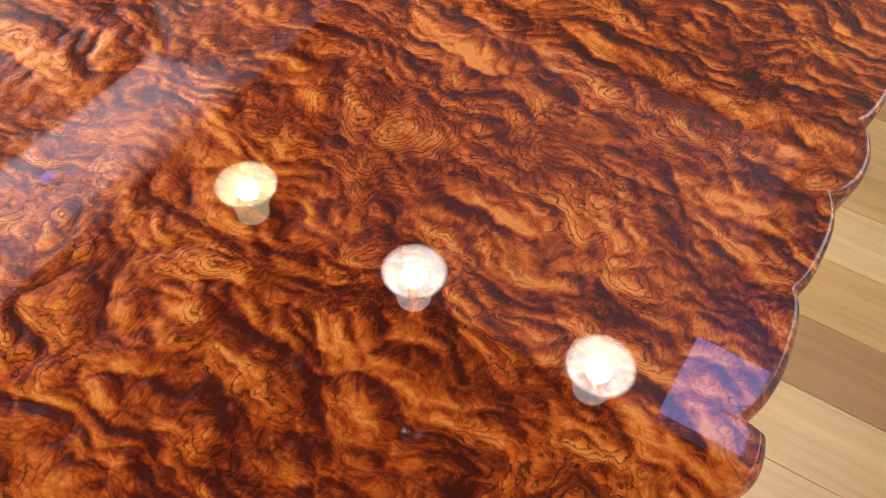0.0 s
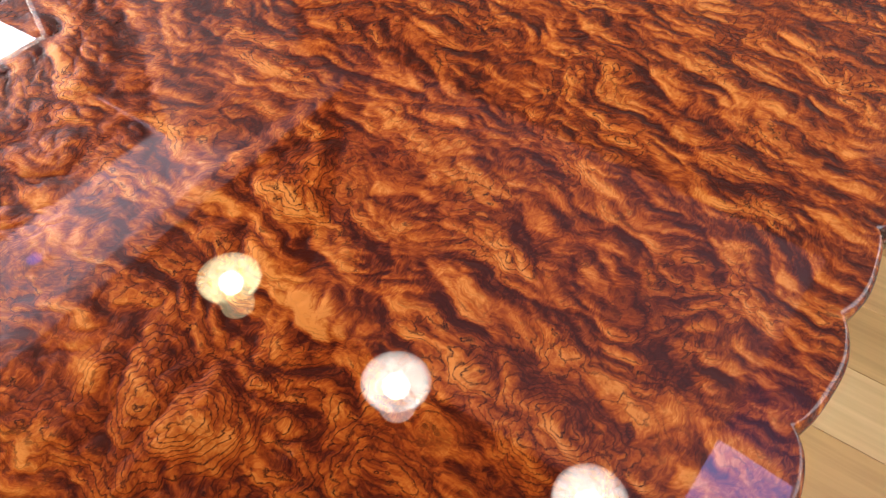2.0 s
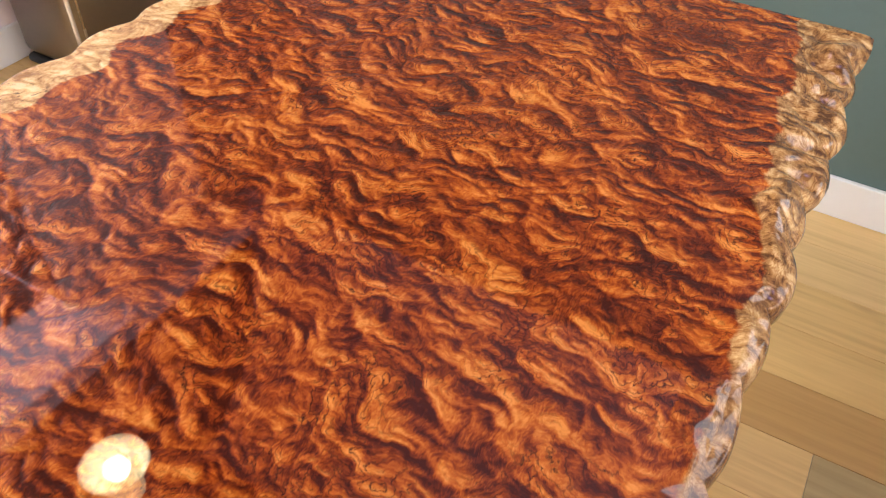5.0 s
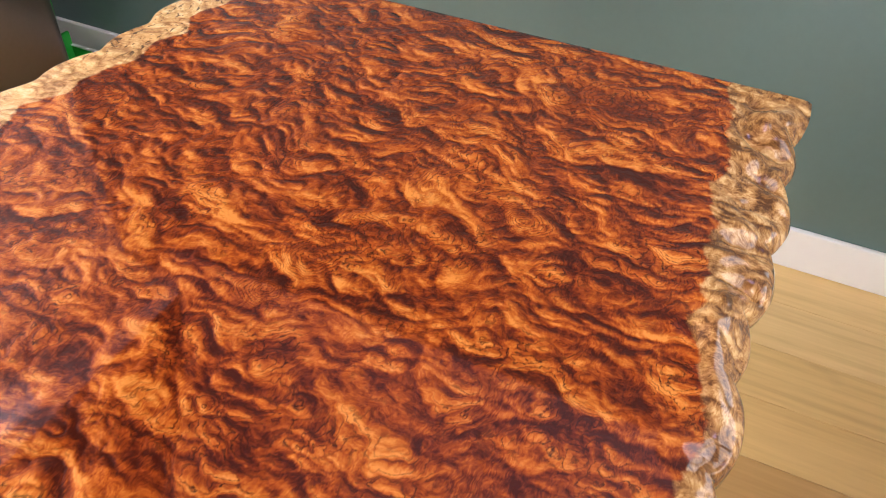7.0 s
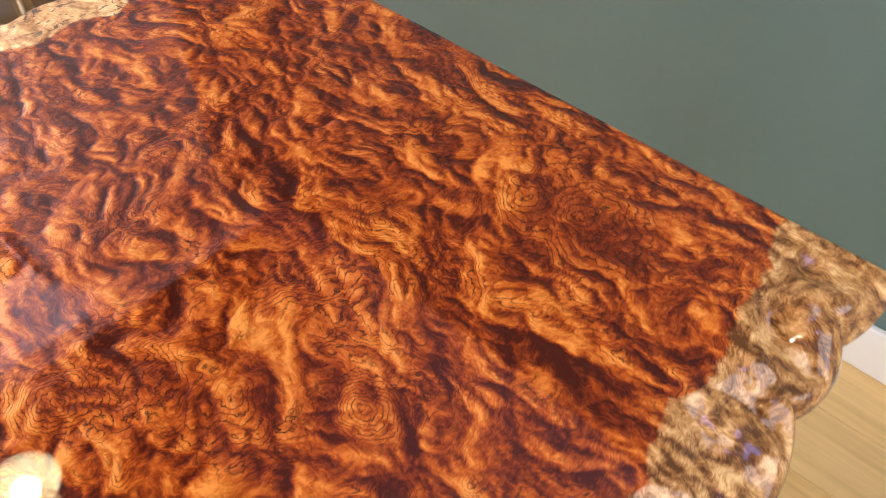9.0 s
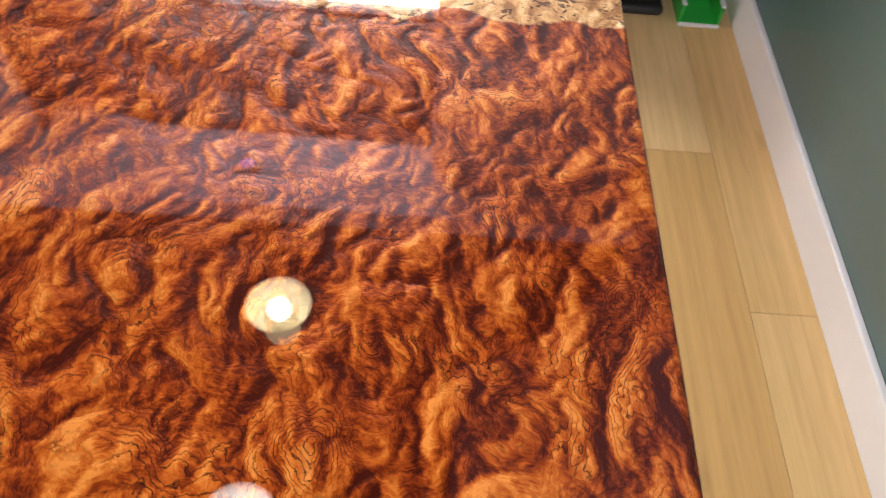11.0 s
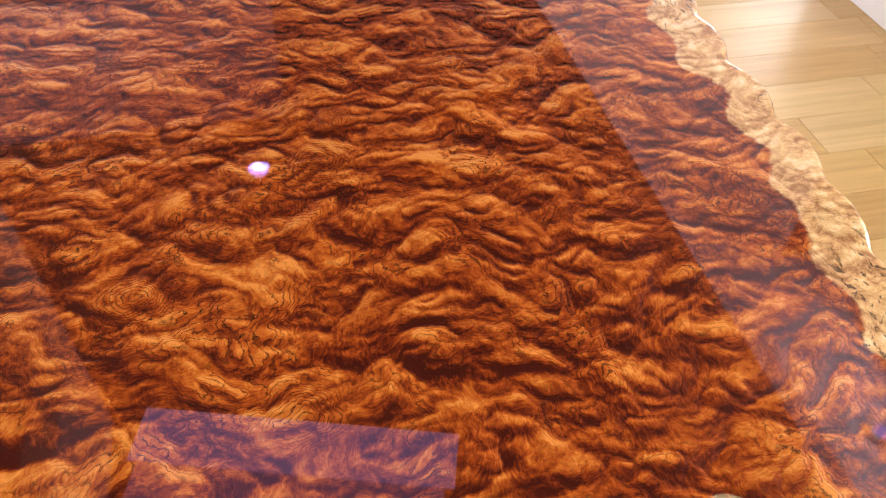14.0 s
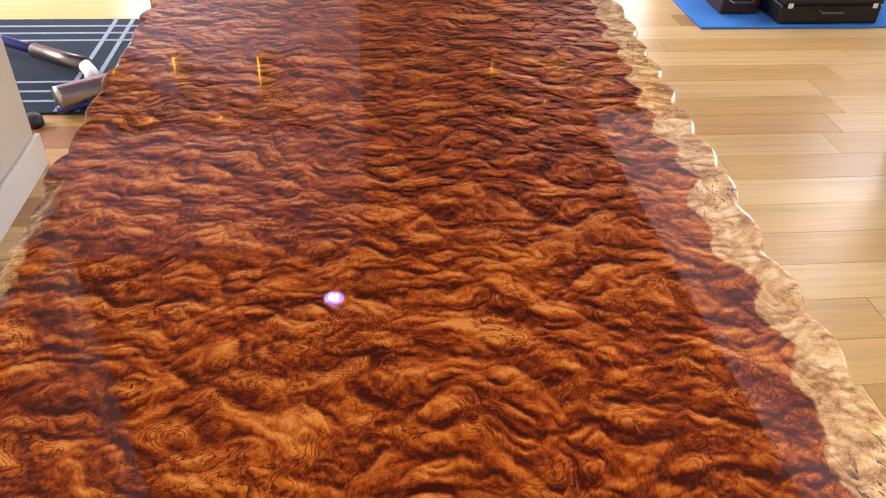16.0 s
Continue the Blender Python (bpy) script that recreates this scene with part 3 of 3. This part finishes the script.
# ---- windows ----
def window(name, label, m, width, height, sashes):
    """Sashes with frames and panes in an opening; local x runs across, z up, and y out of the room."""
    root = thing(name, label, "window", kind="structure")
    root.matrix_world = m
    each = width / sashes
    for k in range(sashes):
        x0, x1 = -width / 2 + k * each, -width / 2 + (k + 1) * each
        f = 0.022
        part("window_frame", merge(box(x0, x0 + f, 0.02, 0.06, 0, height, 0.003), box(x1 - f, x1, 0.02, 0.06, 0, height, 0.003),
                                   box(x0 + f, x1 - f, 0.02, 0.06, 0, f, 0.003), box(x0 + f, x1 - f, 0.02, 0.06, height - f, height, 0.003)), DARKWOOD, root, "dark window frame")
    part("window_sill", box(-width / 2, width / 2, -0.04, 0.02, -0.02, 0.0, 0.004), WHITE, root, "white sill")


window("window_1", "wide window of two sashes in dark frames", pose(BAY_X, -0.695, 0.8, 0, 0, 90), 1.03, 1.51, 2)
window("window_2", "low window in the far wall", pose(0.55, FAR_Y, 0.15, 0, 0, 180), 0.8, 1.4, 1)
window("window_3", "low window in the far wall", pose(-1.9, FAR_Y, 0.15, 0, 0, 180), 0.8, 1.4, 1)
window("window_4", "tall window of two sashes in the beige wall", pose(WALL_E, -0.15, 0.95, 0, 0, -90), 1.3, 2.2, 2)
# unseen window added to frame the fill lamp in the east side wall
window("window_5", "unseen wide window added round the far wall's fill lamp", pose(2.9, -3.65, 0.9, 0, 0, -90), 1.3, 1.3, 2)
window("window_6", "window in the side wall", pose(-3.6, -3.8, 0.9, 0, 0, 90), 1.0, 1.3, 2)


def sky_cut():
    """A dark sloping sheet added outside the bay window, cutting into the sky."""
    bm = bmesh.new()
    for x in (-3.42, -3.34):
        for y, z in ((-0.2, 0.0), (-0.2, 2.34), (0.5, 3.3), (1.6, 3.3), (1.6, 0.0)):
            bm.verts.new((x, y, z))
    v = list(bm.verts)
    bm.faces.new(v[:5])
    bm.faces.new(v[9:4:-1])
    for k in range(5):
        bm.faces.new((v[k], v[5 + k], v[5 + (k + 1) % 5], v[(k + 1) % 5]))
    bmesh.ops.recalc_face_normals(bm, faces=bm.faces[:])
    return bm


structure("backdrop_roof", sky_cut(), SOFFIT, "dark sloping sheet added outside the bay window to cut off the sky", "roof")


# ---- the far end of the room ----
def rug():
    root = thing("rug", "navy wool rug with pale double border lines, on the floor", "rug", (1.3, -3.1, 0))
    part("wool_field", box(-0.86, 0.86, -0.48, 0.48, 0.0, 0.010, 0.004), RUG, root)
    for inset in (0.095, 0.18, 0.265):
        for y in (inset - 0.48, 0.48 - inset):
            part("border_line", box(-0.856, 0.856, y - 0.008, y + 0.008, 0.0095, 0.0115), RUGLINE, root, "pale woven line")
    for inset in (0.1, 0.155, 0.23):
        for x in (inset - 0.86, 0.86 - inset):
            part("border_line", box(x - 0.009, x + 0.009, -0.476, 0.476, 0.0095, 0.012), RUGLINE, root, "pale woven line")


rug()


def vacuum():
    """A stick vacuum cleaner lying on the rug: coloured wand, grey joint and a clear silver head."""
    root = thing("stick_vacuum", "stick vacuum cleaner with blue wand lying on the rug", "vacuum cleaner", (0.66, -2.9, 0.012))
    part("wand", tube([(0.6, -0.36, 0.1), (0.16, -0.13, 0.06)], 0.02, 14), VIOLET, root, "blue plastic wand", True)
    part("joint", tube([(0.2, -0.15, 0.062), (0.06, -0.07, 0.055), (-0.04, -0.01, 0.055)], 0.031, 16), TAUPE, root, "grey joint", True)
    part("collar", tube([(-0.03, -0.015, 0.055), (-0.075, 0.06, 0.055), (-0.1, 0.15, 0.05)], 0.026, 16), PALEPLASTIC, root, "pale blue-white collar", True)
    part("head", tube([(-0.005, 0.275, 0.05), (-0.02, 0.265, 0.05), (-0.24, 0.11, 0.05), (-0.255, 0.1, 0.05)], 0.045, 24), STEEL, root, "clear silver roller head", True)
    part("brush_strip", tube([(-0.01, 0.30, 0.016), (-0.25, 0.13, 0.016)], 0.015, 12), VIOLET, root, "violet brush strip", True)


VIOLET = plain("violet_blue_plastic", rgb(0.03, 0.03, 0.22), 0.35, grain=0.1)
vacuum()

foot = thing("door_stop", "small black rubber door stop on the floor", "door stop", (0.72, -2.54, 0))
part("body", spin([(0.0, 0.045), (0.02, 0.044), (0.03, 0.036), (0.034, 0.02), (0.034, 0.0), (0.0, 0.0)], 20), BLACK, foot, "", True)

mat = thing("exercise_mat", "thin blue foam mat lying on the floor", "mat", (-2.75, -3.85, 0))
part("foam", box(-0.62, 0.65, -0.5, 0.43, 0.0, 0.012, 0.004), BLUE, mat)


def case(x, y, z, w, d, h, material, label):
    root = thing("case", label, "case", (x, y, z), group="cases on the blue mat")
    part("body", box(-w / 2, w / 2, -d / 2, d / 2, 0, h * 0.72, 0.012, 3), material, root)
    lid = part("lid", box(-w / 2 - 0.003, w / 2 + 0.003, -d / 2 - 0.003, d / 2 + 0.003, h * 0.73, h, 0.014, 3), material, root)
    for side in (-0.42, 0.42):
        part("latch", box(side * w - 0.012, side * w + 0.012, d / 2, d / 2 + 0.007, h * 0.62, h * 0.8, 0.002), PALEPLASTIC, lid, "small white latch plate")
    part("handle", tube([(-0.06, d / 2, h * 0.5), (-0.05, d / 2 + 0.025, h * 0.48), (0.05, d / 2 + 0.025, h * 0.48), (0.06, d / 2, h * 0.5)], 0.007, 8), BLACK, root)


LEATHER = plain("brown_leather", rgb(0.045, 0.014, 0.008), 0.5, grain=0.3, scale=60, bump=0.3)
BLACKCASE = plain("black_leatherette", rgb(0.005, 0.005, 0.006), 0.5, grain=0.3, scale=60, bump=0.3)
case(-2.76, -3.6, 0.012, 0.52, 0.3, 0.13, BLACKCASE, "low black case with metal latches on the mat")
case(-2.8, -3.62, 0.146, 0.44, 0.26, 0.12, BLACKCASE, "black case stacked on another case")
case(-2.36, -3.72, 0.012, 0.2, 0.26, 0.14, LEATHER, "brown leather case standing on the blue mat")


# ---- foil letters on the far wall ----
def foil(letter, x, z, size, lean=0.0):
    """A puffed letter of gold foil, hung flat against the wall."""
    curve = bpy.data.curves.new("letter", "FONT")
    curve.body, curve.size, curve.align_x = letter, size, "CENTER"
    curve.extrude, curve.bevel_depth, curve.bevel_resolution, curve.offset = 0.012, 0.034, 3, -0.02
    source = new("letter", curve)
    me = bpy.data.meshes.new_from_object(source.evaluated_get(bpy.context.evaluated_depsgraph_get()))
    bpy.data.objects.remove(source)
    me.materials.clear()
    me.materials.append(GOLD)
    me.polygons.foreach_set("use_smooth", [True] * len(me.polygons))
    ob = new("foil_letter", me)
    ob.matrix_world = pose(x, FAR_Y + 0.048, z, 90, lean, 180)
    return tagged(ob, f"gold foil balloon letter {letter} hung on the far wall", "balloon", "foil letters")


for letter, x, lean in (("H", 1.75, 0), ("A", 1.36, 2), ("P", 0.95, -3), ("P", 0.55, 2), ("Y", 0.14, 0), ("D", -1.5, 4), ("A", -1.92, -3), ("Y", -2.34, 5)):
    foil(letter, x, 2.1, 0.72, lean)

# plain bars stand in for the letters of unknown shape between Y and D
for x, z, tall in ((-0.32, 2.14, 0.34), (-0.5, 2.2, 0.3), (-0.78, 2.12, 0.42), (-1.05, 2.16, 0.36)):
    strip = part("foil_strip", box(x - 0.016, x + 0.016, FAR_Y + 0.002, FAR_Y + 0.014, z, z + tall, 0.005, 2), STEEL)
    tagged(strip, "narrow silver bar standing in for an unknown foil letter", "decoration", "foil strips")

spot = thing("ceiling_spot", "small violet spot lamp in the low ceiling", "lamp", (-2.25, -0.91, LOW - 0.012))
part("ring", spin([(0.03, 0.012), (0.05, 0.012), (0.05, 0.0), (0.04, -0.006), (0.03, 0.0)], 24), WHITE, spot, "", True)
part("lens", spin([(0.001, -0.002), (0.02, -0.001), (0.03, 0.004), (0.03, 0.01)], 20), VIOLETGLASS, spot, "lit violet lens", True)

# ---- a lit lamp high in the far part of the room ----
far_lamp = thing("ceiling_lamp", "small lit ceiling lamp with opal globe near the far wall", "lamp", (-0.25, -3.4, 3.12))
part("bulb", box(-0.024, 0.024, -0.009, 0.009, -0.02, 0.004, 0.008, 4), FARGLOW, far_lamp, "lit frosted bulb", True)
# shade added for its violet glow, which draws a halo round the bulb
part("shade", spin([(0.06, -0.006), (0.054, 0.012), (0.04, 0.035), (0.02, 0.055), (0.01, 0.066)], 28), VIOLETGLASS, far_lamp, "glowing violet shade that draws the bulb's halo", True)
part("stem", tube([(0, 0, 0.065), (0, 0, HIGH - 3.12)], 0.01), STEEL, far_lamp)

# ---- floor boards ----
BOARD = 0.157
floor = tagged(new("floor"), "pale bamboo floor of wide boards", "floor", kind="structure")
kinds = {}
rng = random.Random(5)
row = 0
y = WALL_Y + 0.005
while y > FAR_Y:
    west, east = (BAY_X, WALL_E) if y > -2.1 else (-3.6, 2.9)
    x = west - rng.random() * 0.9
    while x < east:
        length = rng.choice((0.92, 1.22, 1.52, 1.83))
        brown = abs(y + 0.175) < 0.02 and x + length > 0.2
        if brown and x < 0.2:
            length, brown = 0.2 - x, False
        x0, x1 = max(x, west), min(x + length, east)
        size = round(x1 - x0, 3)
        if size > 0.03:
            if size not in kinds:
                kinds[size] = mesh_of("board", box(0.0005, size - 0.0005, -BOARD + 0.0006, -0.0006, -0.016, 0.0, 0.0006, 1), PLANK)
            board = new("board", kinds[size] if not brown else mesh_of("board", box(0.0005, size - 0.0005, -BOARD + 0.0006, -0.0006, -0.016, 0.0, 0.0006, 1), BROWN_PLANK))
            board.location = (x0, y, 0)
            board.parent = floor
        x += length
    y -= BOARD
